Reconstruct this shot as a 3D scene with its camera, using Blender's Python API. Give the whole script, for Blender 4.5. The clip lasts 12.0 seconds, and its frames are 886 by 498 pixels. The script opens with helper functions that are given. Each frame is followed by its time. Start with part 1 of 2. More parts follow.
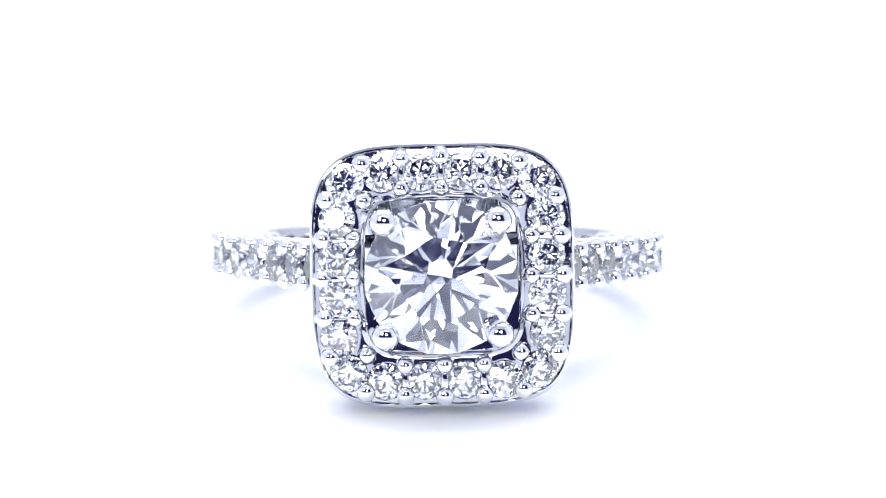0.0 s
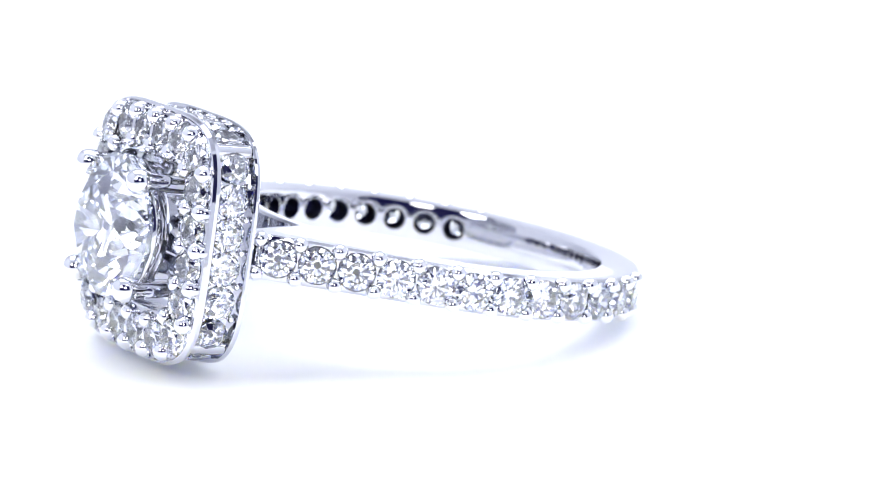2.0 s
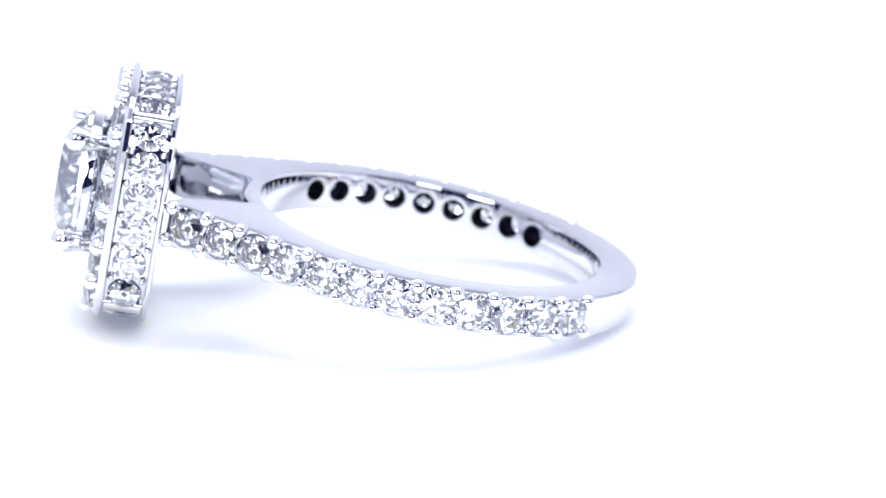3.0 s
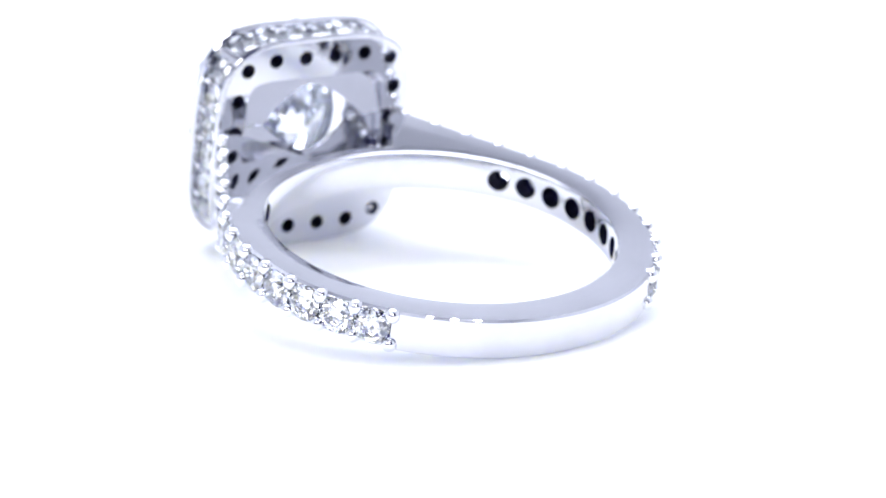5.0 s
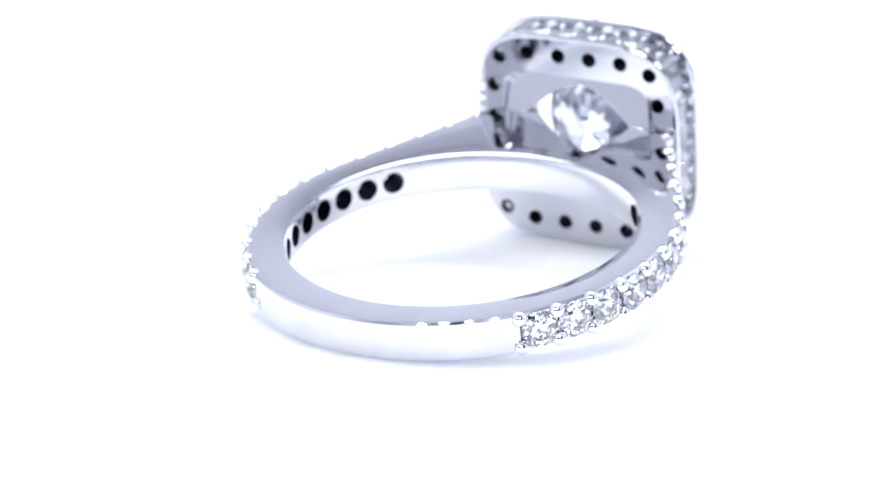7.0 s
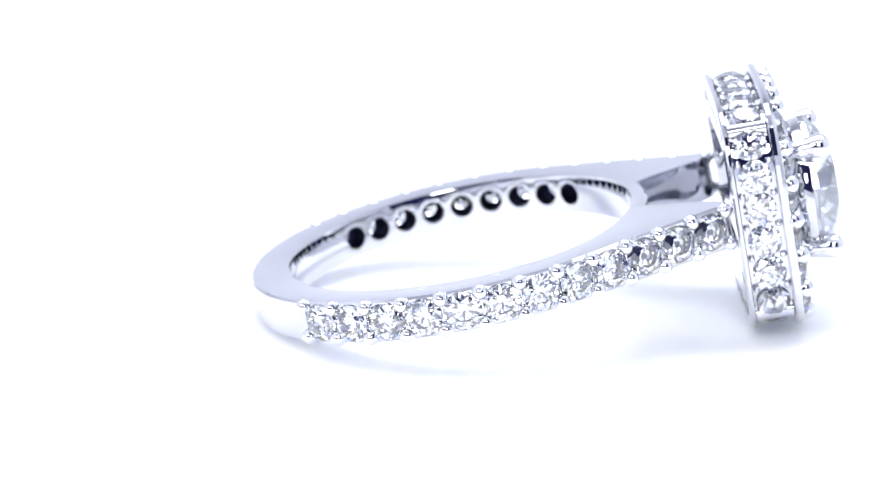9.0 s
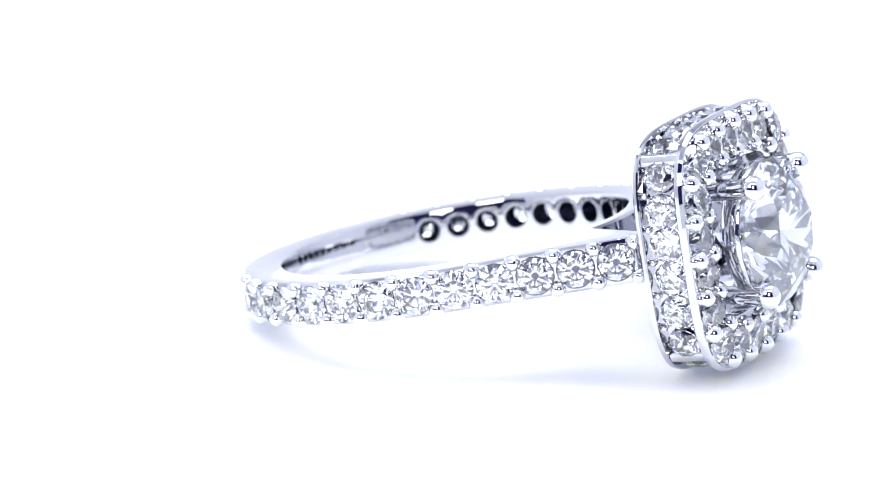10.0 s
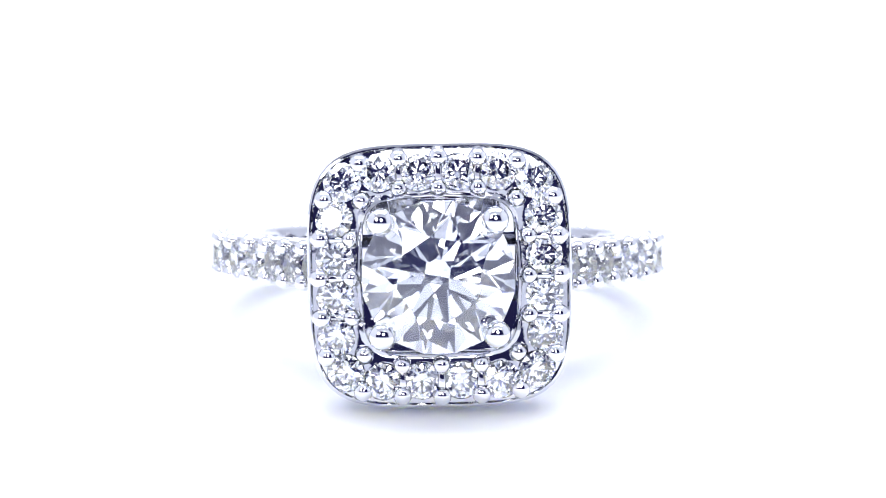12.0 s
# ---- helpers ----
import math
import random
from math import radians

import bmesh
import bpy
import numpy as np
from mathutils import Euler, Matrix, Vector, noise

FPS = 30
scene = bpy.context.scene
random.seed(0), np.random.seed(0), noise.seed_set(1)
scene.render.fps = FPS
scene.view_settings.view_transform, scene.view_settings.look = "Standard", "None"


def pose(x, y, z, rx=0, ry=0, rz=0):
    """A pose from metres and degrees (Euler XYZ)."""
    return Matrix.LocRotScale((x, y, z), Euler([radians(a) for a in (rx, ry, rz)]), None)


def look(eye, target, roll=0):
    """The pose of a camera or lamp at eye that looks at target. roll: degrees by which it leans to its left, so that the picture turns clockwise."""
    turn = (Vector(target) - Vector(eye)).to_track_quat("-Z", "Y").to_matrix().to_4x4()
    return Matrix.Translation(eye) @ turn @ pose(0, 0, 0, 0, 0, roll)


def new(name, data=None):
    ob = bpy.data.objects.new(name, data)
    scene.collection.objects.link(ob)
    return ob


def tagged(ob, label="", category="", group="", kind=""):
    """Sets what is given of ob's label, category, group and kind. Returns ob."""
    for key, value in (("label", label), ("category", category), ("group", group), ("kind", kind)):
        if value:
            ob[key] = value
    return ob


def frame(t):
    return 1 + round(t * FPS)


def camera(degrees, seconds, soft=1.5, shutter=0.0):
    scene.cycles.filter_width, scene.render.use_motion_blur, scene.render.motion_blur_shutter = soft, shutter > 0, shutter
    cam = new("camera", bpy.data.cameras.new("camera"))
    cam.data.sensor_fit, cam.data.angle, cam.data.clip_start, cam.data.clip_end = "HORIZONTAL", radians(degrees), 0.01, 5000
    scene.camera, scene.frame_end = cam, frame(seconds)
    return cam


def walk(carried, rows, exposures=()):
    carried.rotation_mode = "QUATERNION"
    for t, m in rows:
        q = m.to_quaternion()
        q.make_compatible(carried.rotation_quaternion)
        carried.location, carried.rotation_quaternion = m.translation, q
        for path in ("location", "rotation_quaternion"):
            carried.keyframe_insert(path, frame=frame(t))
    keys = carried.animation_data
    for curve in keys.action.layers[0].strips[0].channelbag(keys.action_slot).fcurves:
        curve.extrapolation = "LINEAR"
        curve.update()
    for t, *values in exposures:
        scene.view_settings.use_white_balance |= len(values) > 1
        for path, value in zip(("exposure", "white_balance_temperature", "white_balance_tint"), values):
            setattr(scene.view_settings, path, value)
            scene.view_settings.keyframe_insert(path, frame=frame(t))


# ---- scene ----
MM = 0.001

# ---- camera: stands still before the turning ring ----
cam = camera(13.7, 12.0, 0.65)
cam.data.dof.use_dof, cam.data.dof.focus_distance, cam.data.dof.aperture_fstop = True, 0.1568, 92.0
EYE = (0.0, -0.16444, 0.04673)
AIM = (-0.00011, 0.0, EYE[2] - 0.16444 * math.tan(radians(14.925)))
walk(cam, [(0.0, look(EYE, AIM, 0.31)), (12.0, look(EYE, AIM, 0.31))], exposures=[(0.0, -0.04), (12.0, -0.04)])

# ---- light: a softbox, a strip of small lamps and two round lamps in a white tent, open to a dim room in front ----
scene.cycles.max_bounces, scene.cycles.transmission_bounces, scene.cycles.glossy_bounces = 32, 32, 16
world = bpy.data.worlds.new("world")
scene.world = world
world.use_nodes = True
world.node_tree.nodes["Background"].inputs[0].default_value = (0.020, 0.020, 0.080, 1)
world.node_tree.nodes["Background"].inputs[1].default_value = 1.0


def area_lamp(name, eye, target, size_x, size_y, watts, colour):
    lamp = bpy.data.lights.new(name, "AREA")
    lamp.shape, lamp.size, lamp.size_y, lamp.energy, lamp.color = "RECTANGLE", size_x, size_y, watts, colour
    ob = new(name, lamp)
    ob.matrix_world = look(eye, target)
    return ob


COOL = (0.875, 0.91, 1.0)
area_lamp("overhead_softbox", (0, 0.055, 0.30), (0, -0.045, 0), 0.38, 0.19, 1.56, COOL)


def round_lamp(name, eye, size, watts):
    lamp = area_lamp(name, eye, (0, 0, 0.004), size, size, watts, (1.0, 0.99, 0.97))
    lamp.data.shape = "DISK"


round_lamp("camera_lamp", (0.030, -0.240, 0.125), 0.075, 0.12)
for lamp_x in (-0.125, -0.075, -0.025, 0.025, 0.075, 0.125):
    round_lamp("strip_lamp", (lamp_x, -0.195, 0.252), 0.010, 0.030)
round_lamp("desk_lamp", (-0.135, -0.225, 0.165), 0.095, 0.22)


# ---- materials ----
def material(name):
    m = bpy.data.materials.new(name)
    m.use_nodes = True
    return m, m.node_tree.nodes, m.node_tree.links, m.node_tree.nodes["Principled BSDF"]


def noise_node(nodes, links, scale, detail=3.0):
    co = nodes.new("ShaderNodeTexCoord")
    n = nodes.new("ShaderNodeTexNoise")
    n.inputs["Scale"].default_value, n.inputs["Detail"].default_value = scale, detail
    links.new(co.outputs["Object"], n.inputs["Vector"])
    return n


def ramp_node(nodes, links, source, low, high, a=0.3, b=0.7):
    r = nodes.new("ShaderNodeValToRGB")
    r.color_ramp.elements[0].position, r.color_ramp.elements[0].color = a, (*low, 1)
    r.color_ramp.elements[1].position, r.color_ramp.elements[1].color = b, (*high, 1)
    links.new(source, r.inputs[0])
    return r


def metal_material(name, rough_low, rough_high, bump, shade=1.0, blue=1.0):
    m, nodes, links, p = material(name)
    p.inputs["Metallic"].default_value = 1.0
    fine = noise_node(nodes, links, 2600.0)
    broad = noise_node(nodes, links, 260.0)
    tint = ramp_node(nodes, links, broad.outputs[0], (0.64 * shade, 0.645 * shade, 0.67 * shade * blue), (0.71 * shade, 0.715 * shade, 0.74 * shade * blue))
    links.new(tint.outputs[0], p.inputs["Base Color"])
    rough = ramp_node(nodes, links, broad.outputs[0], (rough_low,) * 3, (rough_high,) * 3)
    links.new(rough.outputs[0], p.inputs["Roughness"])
    b = nodes.new("ShaderNodeBump")
    b.inputs["Strength"].default_value, b.inputs["Distance"].default_value = bump, 0.00002
    links.new(fine.outputs[0], b.inputs["Height"])
    links.new(b.outputs[0], p.inputs["Normal"])
    return m


def diamond_material(name, colour):
    m, nodes, links, p = material(name)
    nodes.remove(p)
    g = nodes.new("ShaderNodeBsdfGlass")
    g.inputs["IOR"].default_value, g.inputs["Roughness"].default_value = 2.42, 0.0
    g.inputs["Color"].default_value = (*colour, 1)
    links.new(g.outputs[0], nodes["Material Output"].inputs[0])
    return m


def plain_material(name, low, high, rough, scale):
    m, nodes, links, p = material(name)
    n = noise_node(nodes, links, scale, 5.0)
    r = ramp_node(nodes, links, n.outputs[0], low, high)
    links.new(r.outputs[0], p.inputs["Base Color"])
    p.inputs["Roughness"].default_value = rough
    return m


GOLD = metal_material("polished_white_gold", 0.02, 0.06, 0.12, 0.95, 1.02)
# near-black blue: the shade deep in the holes is put into the colour
BORE = metal_material("dull_shaded_bore", 0.35, 0.5, 0.6, 0.03, 2.6)
BEAD = metal_material("burnished_white_gold", 0.02, 0.06, 0.05, 1.2)
DIAMOND = diamond_material("diamond", (0.982, 0.989, 1.0))
ACRYLIC = plain_material("matte_white_acrylic", (0.89, 0.90, 0.92), (0.91, 0.92, 0.94), 0.55, 40.0)
acrylic = ACRYLIC.node_tree.nodes["Principled BSDF"]
acrylic.inputs["Subsurface Weight"].default_value = 0.8
acrylic.inputs["Subsurface Scale"].default_value = 0.007
acrylic.inputs["Subsurface Radius"].default_value = (0.9, 0.95, 1.2)
FABRIC = plain_material("white_tent_fabric", (0.64, 0.65, 0.69), (0.68, 0.69, 0.73), 0.9, 300.0)
TABLE = plain_material("white_laminate", (0.80, 0.81, 0.87), (0.84, 0.85, 0.90), 0.5, 30.0)


# ---- mesh helpers ----
def mesh_of(name, bm, mat, smooth=None):
    me = bpy.data.meshes.new(name)
    bmesh.ops.recalc_face_normals(bm, faces=bm.faces)
    bm.to_mesh(me)
    bm.free()
    me.materials.append(mat)
    if smooth is not None:
        for f in me.polygons:
            f.use_smooth = True
        me.set_sharp_from_angle(angle=radians(smooth))
    return me


def part(name, bm, mat, parent, label="", smooth=None):
    ob = new(name, mesh_of(name, bm, mat, smooth))
    ob.parent = parent
    return tagged(ob, label) if label else ob


def piece(name, me, parent, m):
    """One more object on a shared mesh, under its parent."""
    ob = new(name, me)
    ob.parent = parent
    ob.matrix_local = m
    return ob


def facing(place, normal, roll=0.0, up=(0, 0, 1)):
    """Place in millimetres, with local z along normal."""
    n = Vector(normal).normalized()
    x = Vector(up).cross(n)
    x = Vector((1, 0, 0)) if x.length < 1e-4 else x.normalized()
    y = n.cross(x)
    m = Matrix((x, y, n)).transposed().to_4x4()
    return Matrix.Translation(Vector(place) * MM) @ m @ pose(0, 0, 0, 0, 0, roll)


def lathe(profile, steps=24):
    """A closed turned solid about z from (radius, height) pairs in millimetres."""
    bm = bmesh.new()
    rings = []
    for r, z in profile:
        rings.append([bm.verts.new((r * MM * math.cos(2 * math.pi * k / steps), r * MM * math.sin(2 * math.pi * k / steps), z * MM)) for k in range(steps)])
    for a, b in zip(rings, rings[1:]):
        for k in range(steps):
            bm.faces.new((a[k], a[(k + 1) % steps], b[(k + 1) % steps], b[k]))
    bm.faces.new(rings[0][::-1])
    bm.faces.new(rings[-1])
    return bm


def hoop(profile, steps=64):
    """A turned ring with an open middle, its section closed on itself."""
    bm = lathe(profile, steps)
    bmesh.ops.delete(bm, geom=[f for f in bm.faces if len(f.verts) > 4], context="FACES_ONLY")
    bm.verts.ensure_lookup_table()
    last = (len(profile) - 1) * steps
    for k in range(steps):
        n = (k + 1) % steps
        bm.faces.new((bm.verts[last + k], bm.verts[last + n], bm.verts[n], bm.verts[k]))
    return bm


def brilliant(radius, table=0.57, crown=34.5, pavilion=40.75, girdle=0.035):
    """A round brilliant with its 57 facets, girdle at z = 0, table towards +z."""
    bm = bmesh.new()
    tc, tp = math.tan(radians(crown)), math.tan(radians(pavilion))
    s = radius * MM

    def at(r, deg, z):
        return bm.verts.new((s * r * math.cos(radians(deg)), s * r * math.sin(radians(deg)), s * z))

    c8 = math.cos(radians(22.5))
    rm, rn = 0.80, 0.22
    top = [at(table, 45 * k, girdle + (1 - table) * tc) for k in range(8)]
    mid = [at(rm, 45 * k + 22.5, girdle + (1 - rm * c8) * tc) for k in range(8)]
    up = [at(1, 22.5 * k, girdle + (0.012 if k % 2 else 0)) for k in range(16)]
    low = [at(1, 22.5 * k, -girdle - (0.012 if k % 2 else 0)) for k in range(16)]
    deep = [at(rn, 45 * k + 22.5, -girdle - (1 - rn * c8) * tp) for k in range(8)]
    culet = at(0, 0, -girdle - tp)
    bm.faces.new(top)
    for k in range(8):
        j = (k + 1) % 8
        g0, g1, g2 = 2 * k, (2 * k + 1) % 16, (2 * k + 2) % 16
        bm.faces.new((top[k], mid[k - 1], up[g0], mid[k]))
        bm.faces.new((top[k], mid[k], top[j]))
        bm.faces.new((mid[k], up[g0], up[g1]))
        bm.faces.new((mid[k], up[g1], up[g2]))
        bm.faces.new((up[g0], low[g0], low[g1], up[g1]))
        bm.faces.new((up[g1], low[g1], low[g2], up[g2]))
        bm.faces.new((deep[k], low[g1], low[g0]))
        bm.faces.new((deep[k], low[g2], low[g1]))
        bm.faces.new((culet, deep[k], low[g0], deep[k - 1]))
    return bm


def ball(radius, stretch=1.0, seg=16, rings=10):
    bm = bmesh.new()
    bmesh.ops.create_uvsphere(bm, u_segments=seg, v_segments=rings, radius=radius * MM)
    for v in bm.verts:
        v.co.z *= stretch
    return bm


def carve(bm, cutters, mat, smooth):
    """Cut the cutters' volumes out of bm and give back the mesh."""
    base = new("blank", mesh_of("blank", bm, mat))
    tools = []
    for cut in cutters:
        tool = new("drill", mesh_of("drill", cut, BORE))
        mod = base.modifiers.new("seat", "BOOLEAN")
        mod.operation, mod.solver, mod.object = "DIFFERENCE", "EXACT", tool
        # cut faces take the bore colour, with its painted shade
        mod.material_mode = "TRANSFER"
        tools.append(tool)
    deps = bpy.context.evaluated_depsgraph_get()
    me = bpy.data.meshes.new_from_object(base.evaluated_get(deps))
    for ob in (base, *tools):
        bpy.data.objects.remove(ob)
    for f in me.polygons:
        f.use_smooth = True
    me.set_sharp_from_angle(angle=radians(smooth))
    return me


def join_into(bm, other, m):
    """Add a copy of the bmesh other, moved by m, to bm."""
    made = {v: bm.verts.new(m @ v.co) for v in other.verts}
    for f in other.faces:
        bm.faces.new([made[v] for v in f.verts])


# ---- setting ----
def box_bm(x0, x1, y0, y1, z0, z1):
    bm = bmesh.new()
    bmesh.ops.create_cube(bm, size=1.0)
    for v in bm.verts:
        v.co = Vector(((x0 + x1) / 2 + v.co.x * (x1 - x0), (y0 + y1) / 2 + v.co.y * (y1 - y0), (z0 + z1) / 2 + v.co.z * (z1 - z0)))
    return bm


def structure(name, bm, mat, label, category):
    return tagged(new(name, mesh_of(name, bm, mat)), label, category, "", "structure")


def build_setting():
    structure("tabletop", box_bm(-0.6, 0.6, -0.5, 0.5, -0.045, -0.015), TABLE, "white laminate tabletop under a small photo set", "table")
    structure("wall_left", box_bm(-0.242, -0.238, -0.20, 0.262, -0.015, 0.32), FABRIC, "white fabric side of a small photo tent", "wall")
    structure("wall_right", box_bm(0.238, 0.242, -0.20, 0.262, -0.015, 0.32), FABRIC, "white fabric side of a small photo tent", "wall")
    # backdrop: one sheet that curves up from the tabletop
    bow = 0.13
    line = [(0.128 + bow * math.sin(radians(a)), -0.012 + bow - bow * math.cos(radians(a))) for a in range(0, 91, 6)] + [(0.258, 0.32)]
    sweep = bmesh.new()
    rows = [[sweep.verts.new((x, y, z)) for y, z in line + [(y + 0.003, z - 0.002) for y, z in line[::-1]]] for x in (-0.237, 0.237)]
    count = len(rows[0])
    for k in range(count):
        sweep.faces.new((rows[0][k], rows[0][(k + 1) % count], rows[1][(k + 1) % count], rows[1][k]))
    for row in rows:
        sweep.faces.new(row)
    tagged(new("backdrop", mesh_of("backdrop", sweep, FABRIC, 30)), "white fabric sweep curving up behind the turntable", "backdrop", "", "structure")
    structure("ceiling", box_bm(-0.242, 0.242, -0.204, 0.262, 0.324, 0.328), FABRIC, "white fabric top of a small photo tent", "ceiling")
    # front, behind the lens: unseen low flap, two wings and top flap round an opening
    label = "unseen white fabric front flap added to a small photo tent"
    # low flap is added to lighten what the head's front metal reflects
    structure("bounce_flap_low", box_bm(-0.242, 0.242, -0.204, -0.200, -0.015, 0.022), FABRIC, label, "wall")
    structure("wall_front_top", box_bm(-0.242, 0.242, -0.204, -0.200, 0.262, 0.324), FABRIC, label, "wall")
    for sx in (1, -1):
        xs = sorted((sx * 0.225, sx * 0.242))
        structure("wall_front_wing", box_bm(xs[0], xs[1], -0.204, -0.200, 0.022, 0.262), FABRIC, label, "wall")


# ---- the turntable ----
def build_turntable():
    disc = lathe([(10, -15), (104, -15), (107, -14.2), (108, -12.5), (108, -2.2), (107.4, -0.7), (106, 0), (10, 0)], 128)
    ob = new("turntable", mesh_of("turntable", disc, ACRYLIC, 35))
    return tagged(ob, "matte white acrylic turntable disc under the ring", "turntable")


# ---- the ring, in millimetres: band axis z, head towards -y ----
R_IN, R_OUT = 8.25, 10.1
JOIN = (5.25, -11.45)
HEAD_Y = -11.8
_d = math.hypot(*JOIN)
T_ANG = math.degrees(math.atan2(JOIN[0], -JOIN[1])) + math.degrees(math.acos(R_OUT / _d))
TX, TY = R_OUT * math.sin(radians(T_ANG)), -R_OUT * math.cos(radians(T_ANG))
PLAIN_FROM = {1: 135.2, -1: 138.3}
LAST_STONE = {1: 130.5, -1: 133.5}
PITCH = {1: 1.74, -1: 1.78}


def step(a, b, x):
    t = min(max((x - a) / (b - a), 0), 1)
    return t * t * (3 - 2 * t)


def inner_radius(deg):
    """The finger hole, a little flattened under the head."""
    return R_IN - 0.5 * (1 - step(5, 75, abs(deg)))


def outer_radius(deg):
    """The band's outer outline from above, by the angle from the head."""
    a = abs(deg)
    flat = -HEAD_Y / math.cos(radians(min(a, 60)))
    if a < T_ANG:
        shoulder = R_OUT / math.cos(radians(T_ANG - a))
    else:
        shoulder = R_OUT
    full = min(flat, shoulder) if a < 60 else shoulder
    r = inner_radius(a) + 0.75
    r += (full - r) * step(15.5, 20.5, a)
    plain = PLAIN_FROM[1 if deg > 0 else -1]
    return r - 0.10 * step(24, 26, a) * (1 - step(plain - 0.3, plain + 0.3, a))


def seat_rows(side):
    """Places and outward normals of the stones along one shoulder, from back to front, and of the gaps between them."""
    arc = radians(LAST_STONE[side] - T_ANG) * R_OUT
    nx, ny = math.sin(radians(T_ANG)), -math.cos(radians(T_ANG))
    dx, dy = JOIN[0] - TX, JOIN[1] - TY
    n = math.hypot(dx, dy)

    def at(s):
        if s < arc:
            a = radians(LAST_STONE[side]) - s / R_OUT
            return (R_OUT * math.sin(a), -R_OUT * math.cos(a)), (math.sin(a), -math.cos(a))
        return (TX + dx / n * (s - arc), TY + dy / n * (s - arc)), (nx, ny)

    return [at(PITCH[side] * k) for k in range(12)], [at(PITCH[side] * (k - 0.5)) for k in range(13)]


def half_width(deg):
    a = abs(deg)
    return 0.95 + 0.05 * (1 - step(26, 70, a))


def shank_blank():
    bm = bmesh.new()
    loops = []
    angles = sorted(set([x * 1.5 for x in range(240)] + [PLAIN_FROM[1] - 0.35, PLAIN_FROM[1] + 0.35, 360 - PLAIN_FROM[-1] - 0.35, 360 - PLAIN_FROM[-1] + 0.35]))
    for deg in angles:
        d = deg if deg <= 180 else deg - 360
        ro, ri, w, a = outer_radius(d), inner_radius(d), half_width(d), radians(d)
        b = 0.10
        ring = []
        for r, z in ((ri, -w + 0.14), (ri + 0.04, -w + 0.04), (ri + 0.14, -w), (ro - b, -w), (ro, -w + b), (ro, w - b), (ro - b, w), (ri + 0.14, w), (ri + 0.04, w - 0.04), (ri, w - 0.14)):
            ring.append(bm.verts.new((r * math.sin(a) * MM, -r * math.cos(a) * MM, z * MM)))
        loops.append(ring)
    for i, a in enumerate(loops):
        b = loops[(i + 1) % len(loops)]
        for k in range(len(a)):
            bm.faces.new((a[k], a[(k + 1) % len(a)], b[(k + 1) % len(a)], b[k]))
    return bm


def build_shank(ring):
    rows = {side: seat_rows(side) for side in (1, -1)}
    drill = lathe([(0.54, -3.8), (0.54, -1.0), (0.38, -0.85), (0.82, -0.08), (0.82, 0.5)], 20)
    cut = bmesh.new()
    for sx in (1, -1):
        for (x, y), (nx, ny) in rows[sx][0][:9]:
            join_into(cut, drill, facing((sx * x, y, 0), (sx * x, y, 0)))
    shallow = lathe([(0.3, -0.7), (0.82, -0.08), (0.82, 0.5)], 20)
    for sx, ((x, y), (nx, ny)) in [(sx, s) for sx in (1, -1) for s in rows[sx][0][9:]]:
        join_into(cut, shallow, facing((sx * x, y, 0), (sx * nx, ny, 0)))
    drill.free(), shallow.free()
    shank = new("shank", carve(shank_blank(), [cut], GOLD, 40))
    shank.parent = ring
    shank.matrix_local = pose(0.05 * MM, 0, -0.19 * MM, -1.8, 1.3, 0)
    tagged(shank, "polished white gold band with pierced seats")
    gem = mesh_of("band_diamond", brilliant(0.86), DIAMOND)
    dot = mesh_of("band_bead", ball(0.37, 1.0), BEAD, 60)
    for sx in (1, -1):
        for (x, y), (nx, ny) in rows[sx][0]:
            piece("diamond", gem, shank, facing((sx * (x - 0.06 * nx), y - 0.06 * ny, 0), (sx * nx, ny, 0), random.uniform(0, 45)))
        for (x, y), (nx, ny) in rows[sx][1]:
            a = math.degrees(math.atan2(x, -y))
            w = half_width(a) - 0.25
            for sz in (1, -1):
                piece("bead", dot, shank, facing((sx * (x - 0.06 * nx), y - 0.06 * ny, sz * w), (sx * nx, ny, 0.2 * sz)))
    return shank


def cushion(h, n=96, p=4.1):
    """A square with rounded corners and slightly bowed sides, half width h."""
    out = []
    for k in range(n):
        a = 2 * math.pi * k / n
        c, s = math.cos(a), math.sin(a)
        q = (abs(c) ** p + abs(s) ** p) ** (-1 / p)
        out.append((h * q * c, h * q * s))
    return out


def lens_curve(side, steps=14, half_w=2.80, half_h=1.70):
    """The edge of the gallery's pointed-oval opening, from its middle to its tip, above (1) or below (-1) the seam."""
    return [(half_w * k / steps, 1.1 + side * half_h * (1 - (k / steps) ** 1.6)) for k in range(steps + 1)]


def gallery_opening(n):
    return [(3.9 * u, 1.05 + 2.35 * v) for u, v in cushion(1.0, n, 7.0)]


def gallery_panel(sx, side):
    """One of four flat panels that lean back upwards round the opening."""
    edge = lens_curve(side)
    far = [(3.86, 1.1), (3.86, 3.0), (3.6, 3.36), (0.0, 3.36)] if side > 0 else [(3.86, 1.1), (3.86, -0.95), (3.6, -1.26), (0.0, -1.26)]

    def at(x, z, back):
        depth = 0.12 + 0.34 * (z - 1.1) if side > 0 else 0.10 + 0.34 * (z + 1.26)
        return Vector((sx * x, -11.8 - depth - back, z)) * MM

    bm = bmesh.new()
    front = [bm.verts.new(at(x, z, 0.0)) for x, z in edge + far]
    rear = [bm.verts.new(at(x, z, 0.14)) for x, z in edge + far]
    count = len(front)
    bm.faces.new(front)
    bm.faces.new(rear[::-1])
    for k in range(count):
        bm.faces.new((front[k], front[(k + 1) % count], rear[(k + 1) % count], rear[k]))
    return bm


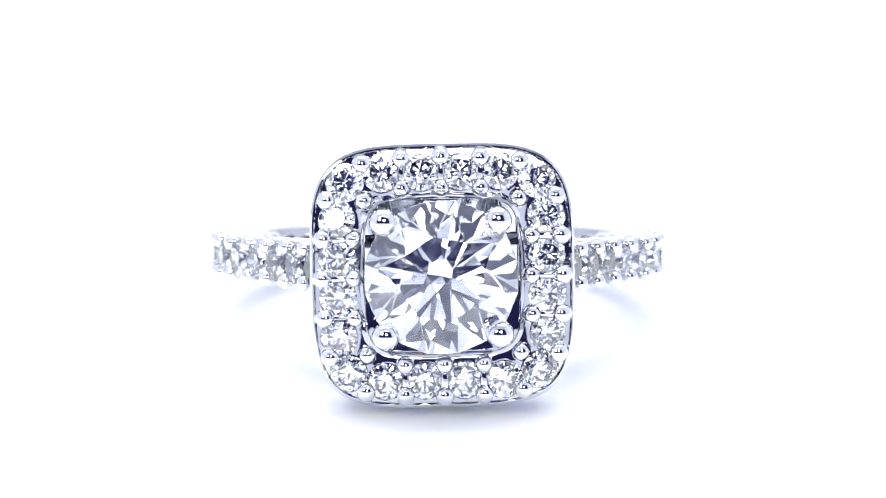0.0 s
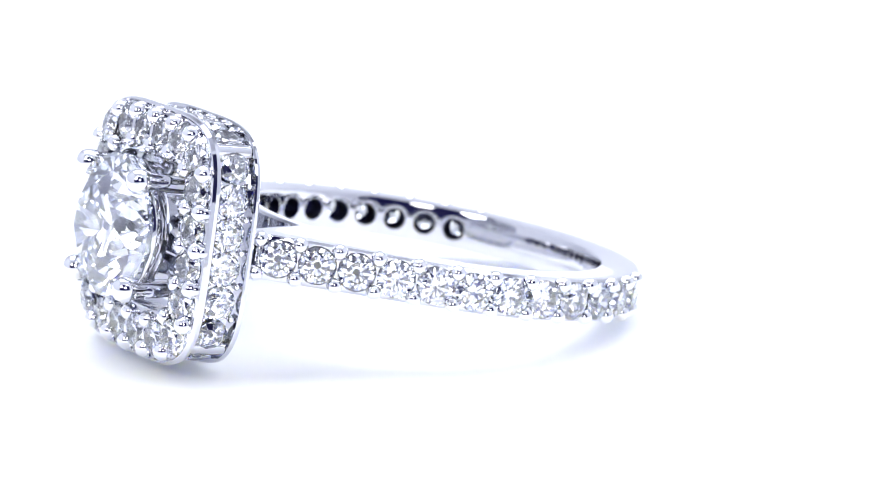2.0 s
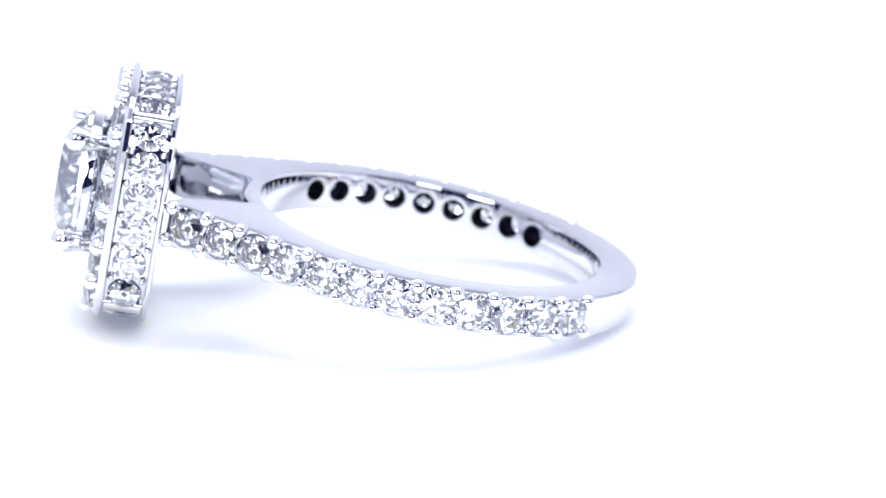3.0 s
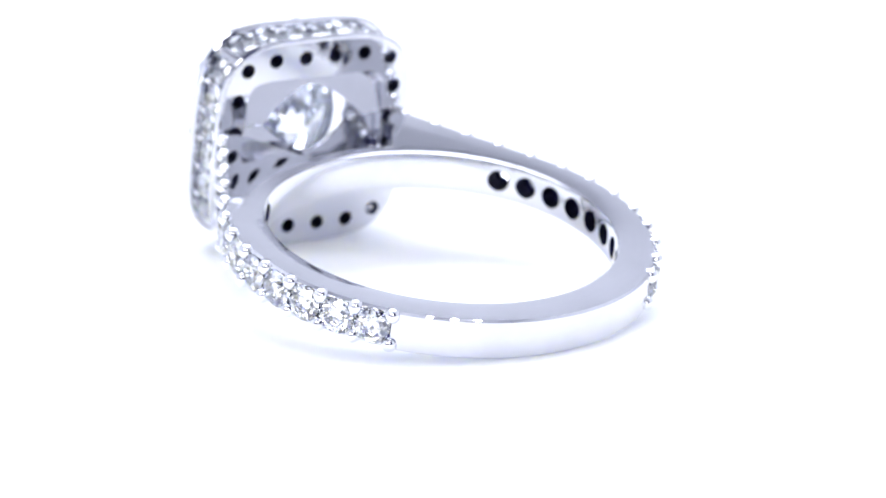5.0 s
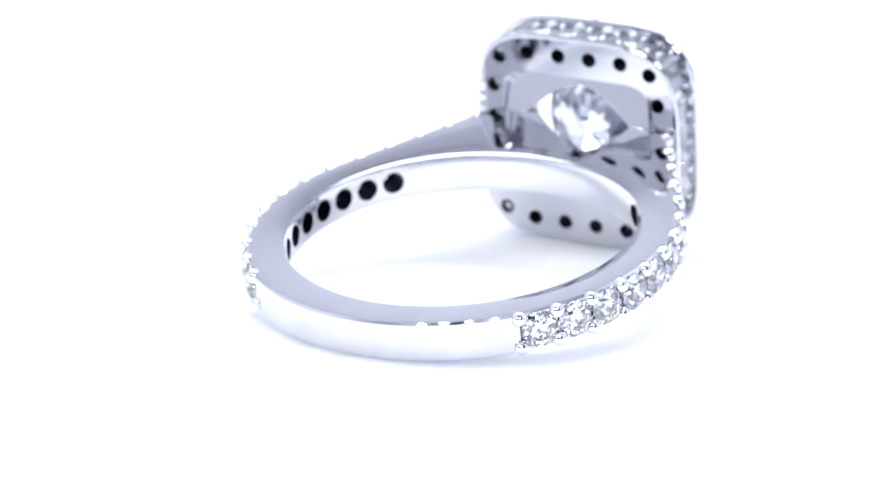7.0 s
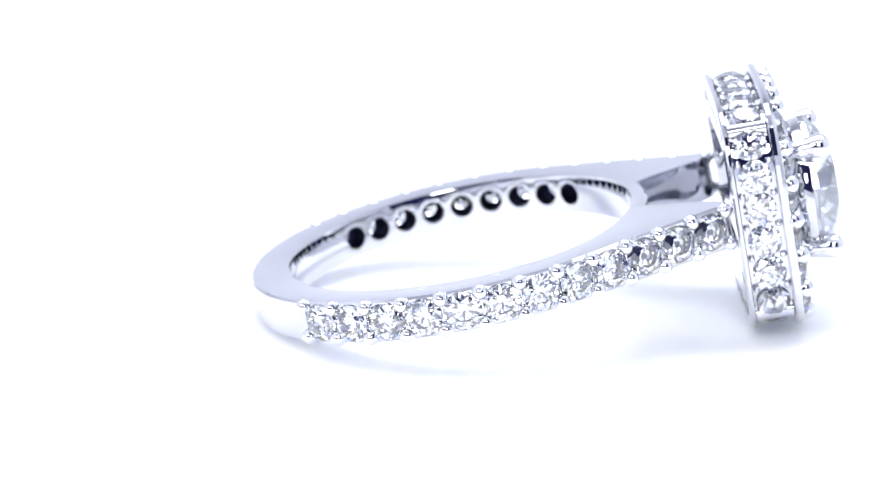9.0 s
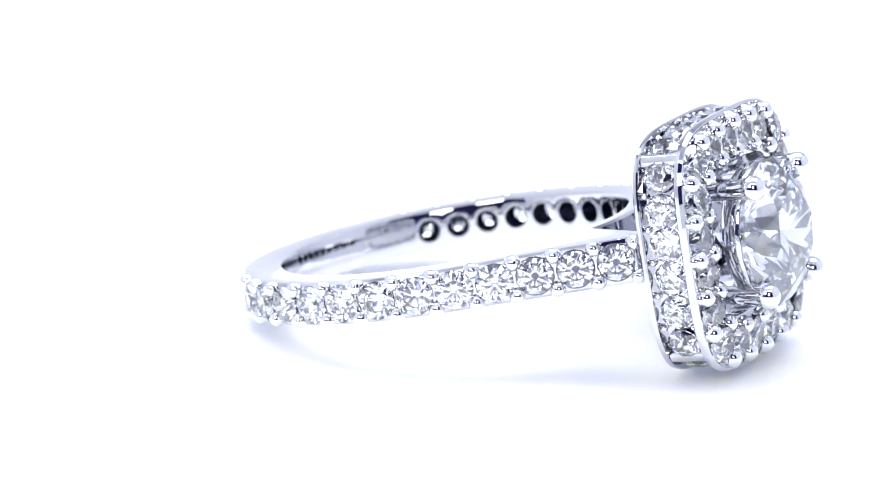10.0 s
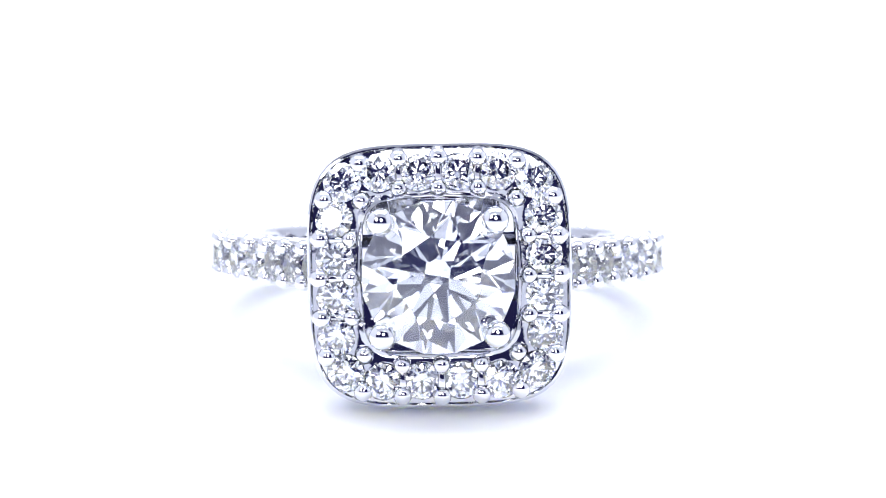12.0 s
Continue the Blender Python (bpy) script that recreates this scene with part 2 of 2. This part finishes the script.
def head_blank():
    bm = bmesh.new()
    n = 96
    rings = []

    def ring_of(outline, y):
        rings.append([bm.verts.new((x * MM, y * MM, z * MM)) for x, z in outline])

    opening = gallery_opening(n)
    ring_of(opening, -11.8)
    for h, y in ((5.20, -11.8), (5.26, -11.8), (5.36, -11.83), (5.42, -11.90), (5.42, -12.02), (5.36, -12.08), (4.98, -12.10),
                 (4.98, -13.82), (5.44, -13.84), (5.53, -13.92), (5.55, -14.10), (5.47, -14.24), (5.42, -14.26), (5.34, -14.20),
                 (4.5, -14.36), (3.42, -14.40), (3.28, -14.34), (3.24, -14.2), (3.24, -13.25)):
        ring_of(cushion(h, n, 4.1 if h > 3.9 else 5.5), y)
    ring_of(opening, -13.20)
    for i, a in enumerate(rings):
        b = rings[(i + 1) % len(rings)]
        for k in range(n):
            bm.faces.new((a[k], a[(k + 1) % n], b[(k + 1) % n], b[k]))
    return bm


def halo_places():
    straight = [(x, 4.40) for x in (-2.49, -0.83, 0.83, 2.49)] + [(4.02, 4.02)]
    out = []
    for q in range(4):
        c, s = round(math.cos(q * math.pi / 2)), round(math.sin(q * math.pi / 2))
        out += [(c * x - s * z, s * x + c * z) for x, z in straight]
    return out


def side_places():
    """Stones in the channel round the edge: place, normal, in the head's own plane."""
    out = []
    for q in range(4):
        c, s = round(math.cos(q * math.pi / 2)), round(math.sin(q * math.pi / 2))
        for k in range(6):
            x = (k - 2.5) * 1.52
            z = 5.16 * (1 - abs(x / 5.16) ** 4.3) ** (1 / 4.3)
            nx, nz = (abs(x) / 5.16) ** 3.3 * math.copysign(1, x), (z / 5.16) ** 3.3
            out.append(((c * x - s * z, s * x + c * z), (c * nx - s * nz, s * nx + c * nz)))
    return out


def build_head(ring):
    cut = bmesh.new()
    drill = lathe([(0.2, -0.80), (0.78, -0.08), (0.78, 0.5)], 20)
    # bores end blind, so light through the stones stays out of them
    bore = lathe([(0.37, -4.0), (0.37, -1.35), (0.2, -1.15)], 20)
    for x, z in halo_places():
        join_into(cut, drill, facing((x, -14.36, z), (0, -1, 0)))
        join_into(cut, bore, facing((x, -14.36, z), (0, -1, 0)))
    drill.free(), bore.free()
    cut_b = bmesh.new()
    drill = lathe([(0.35, -0.5), (0.70, -0.05), (0.70, 0.4)], 16)
    for (x, z), (nx, nz) in side_places():
        join_into(cut_b, drill, facing((0.965 * x, -12.97, 0.965 * z), (nx, 0, nz), up=(0, 1, 0)))
    drill.free()
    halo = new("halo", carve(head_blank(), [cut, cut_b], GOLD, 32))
    halo.parent = ring
    halo.matrix_local = Matrix.Translation((-0.08 * MM, -0.2 * MM, 0.09 * MM))
    tagged(halo, "cushion-shaped white gold halo with pierced back")

    gem = mesh_of("halo_diamond", brilliant(0.83), DIAMOND)
    for x, z in halo_places():
        piece("diamond", gem, halo, facing((x, -14.42, z), (0.06 * x + random.uniform(-0.10, 0.10), -1, 0.06 * z + random.uniform(-0.10, 0.10)), random.uniform(0, 45)))
    dot = mesh_of("halo_bead", ball(0.42, 0.95), BEAD, 60)
    bar_bm = ball(0.24, 1.0)
    for v in bar_bm.verts:
        v.co.y *= 2.9
    bar = mesh_of("halo_bridge", bar_bm, GOLD, 60)
    foot = mesh_of("halo_claw_foot", ball(0.31, 1.3), GOLD, 60)
    for q in range(4):
        c, s = round(math.cos(q * math.pi / 2)), round(math.sin(q * math.pi / 2))
        spots = [(x, 5.02 - 0.022 * x * x) for x in (-3.3, -1.66, 0.0, 1.66, 3.3)] + [(x, 3.72) for x in (-1.66, 0.0, 1.66)] + [(3.24, 3.24)]
        for x, z in spots:
            piece("bead", dot, halo, facing((c * x - s * z, -14.46, s * x + c * z), (0.03 * x, -1, 0.03 * z)))
        for x in (-1.66, 0.0, 1.66):
            piece("bridge", bar, halo, facing((c * x - s * 4.36, -14.40, s * x + c * 4.36), (0, -1, 0), 90.0 if q % 2 else 0.0))
        for x in (-3.3, -1.66, 0.0, 1.66, 3.3):
            z = 5.22 - 0.030 * x * x
            piece("claw_foot", foot, halo, facing((c * x - s * z, -14.24, s * x + c * z), (0.0, -1, 0.0)))

    edge_gem = mesh_of("edge_diamond", brilliant(0.77), DIAMOND)
    edge_dot = mesh_of("edge_bead", ball(0.16, 1.2, 12, 8), BEAD, 60)
    for (x, z), (nx, nz) in side_places():
        piece("diamond", edge_gem, halo, facing((0.98 * x, -12.97, 0.98 * z), (nx, 0, nz), random.uniform(0, 45), (0, 1, 0)))
    for q in range(4):
        c, s = round(math.cos(q * math.pi / 2)), round(math.sin(q * math.pi / 2))
        for k in range(7):
            x = (k - 3) * 1.48
            z = 5.16 * (1 - abs(x / 5.16) ** 4.3) ** (1 / 4.3)
            nx, nz = (abs(x) / 5.16) ** 3.3 * math.copysign(1, x), (z / 5.16) ** 3.3
            for y in (-12.26, -13.68):
                px, pz = 0.985 * (c * x - s * z), 0.985 * (s * x + c * z)
                piece("bead", edge_dot, halo, facing((px, y, pz), (c * nx - s * nz, 0, s * nx + c * nz), 0, (0, 1, 0)))

    # corner posts that part the four edge channels
    for sx in (1, -1):
        for sz in (1, -1):
            post = part("corner_post", lathe([(0.20, 0), (0.34, 0.04), (0.34, 1.74), (0.20, 1.78)], 16), GOLD, halo, "", 50)
            post.matrix_local = facing((sx * 4.28, -12.07, sz * 4.28), (0, -1, 0))

    # gallery panels, seam wires and four long prongs
    for sx in (1, -1):
        for side in (1, -1):
            part("gallery_panel", gallery_panel(sx, side), GOLD, halo, "", 20)
    for sx in (1, -1):
        bm = lathe([(0.04, 0), (0.08, 0.03), (0.08, 1.05), (0.04, 1.1)], 12)
        wire = part("gallery_wire", bm, BEAD, halo, "", 50)
        wire.matrix_local = facing((sx * 2.78, -11.98, 1.1), (sx * 1.0, 0.02, 0))
    claw = mesh_of("claw", lathe([(0.16, -0.5), (0.30, -0.4), (0.34, 0.1), (0.40, 1.2), (0.44, 2.55), (0.52, 2.85), (0.58, 3.12), (0.57, 3.36), (0.45, 3.58), (0.24, 3.71), (0.06, 3.74)], 24), BEAD, 60)
    for sx in (1, -1):
        for sz in (1, -1):
            piece("prong", claw, halo, facing((sx * 2.22 - 0.08, -12.95, sz * 2.22 + 0.08), (sx * 0.05, -1, sz * 0.05)))
    basket = part("basket_ring", hoop([(2.70, 0), (2.80, -0.06), (2.90, 0), (3.12, 0.45), (3.20, 0.95), (3.14, 1.02), (3.08, 0.95), (2.96, 0.5)]), GOLD, halo, "", 50)
    basket.matrix_local = facing((-0.08, -14.62, 0.08), (0, -1, 0))
    big = part("centre_diamond", brilliant(3.24, 0.56), DIAMOND, halo, "large round brilliant-cut diamond")
    big.matrix_local = facing((-0.08, -15.72, 0.08), (0, -1, 0), 11)
    return halo


def build_ring():
    ring = new("diamond_ring")
    tagged(ring, "white gold halo ring with round diamonds lying on white turntable", "ring")
    build_shank(ring)
    build_head(ring)
    return ring


# ---- what turns ----
TURN_RATE = 30.03
LAG = (0.0, 0.08, 0.15, 0.50, 0.75, 1.10, 1.30, 1.40, 1.45, 1.50, 1.65, 1.58, 1.30, 1.17, 1.12, 0.94, 0.65, 0.30, 0.0,
       -0.20, -0.13, 0.0, -0.04, -0.12, -0.06)
TURN = [(0.5 * k, TURN_RATE * 0.5 * k - lag) for k, lag in enumerate(LAG)]
REST = pose(-0.00040, -0.00107, 0.00317, -10.13, -1.19, 1.71)


def motions(ring, turntable):
    walk(ring, [(t, pose(0, 0, 0, 0, 0, -a) @ REST) for t, a in TURN])
    walk(turntable, [(t, pose(0, 0, 0, 0, 0, -a)) for t, a in TURN])


build_setting()
platter = build_turntable()
ring_thing = build_ring()
motions(ring_thing, platter)
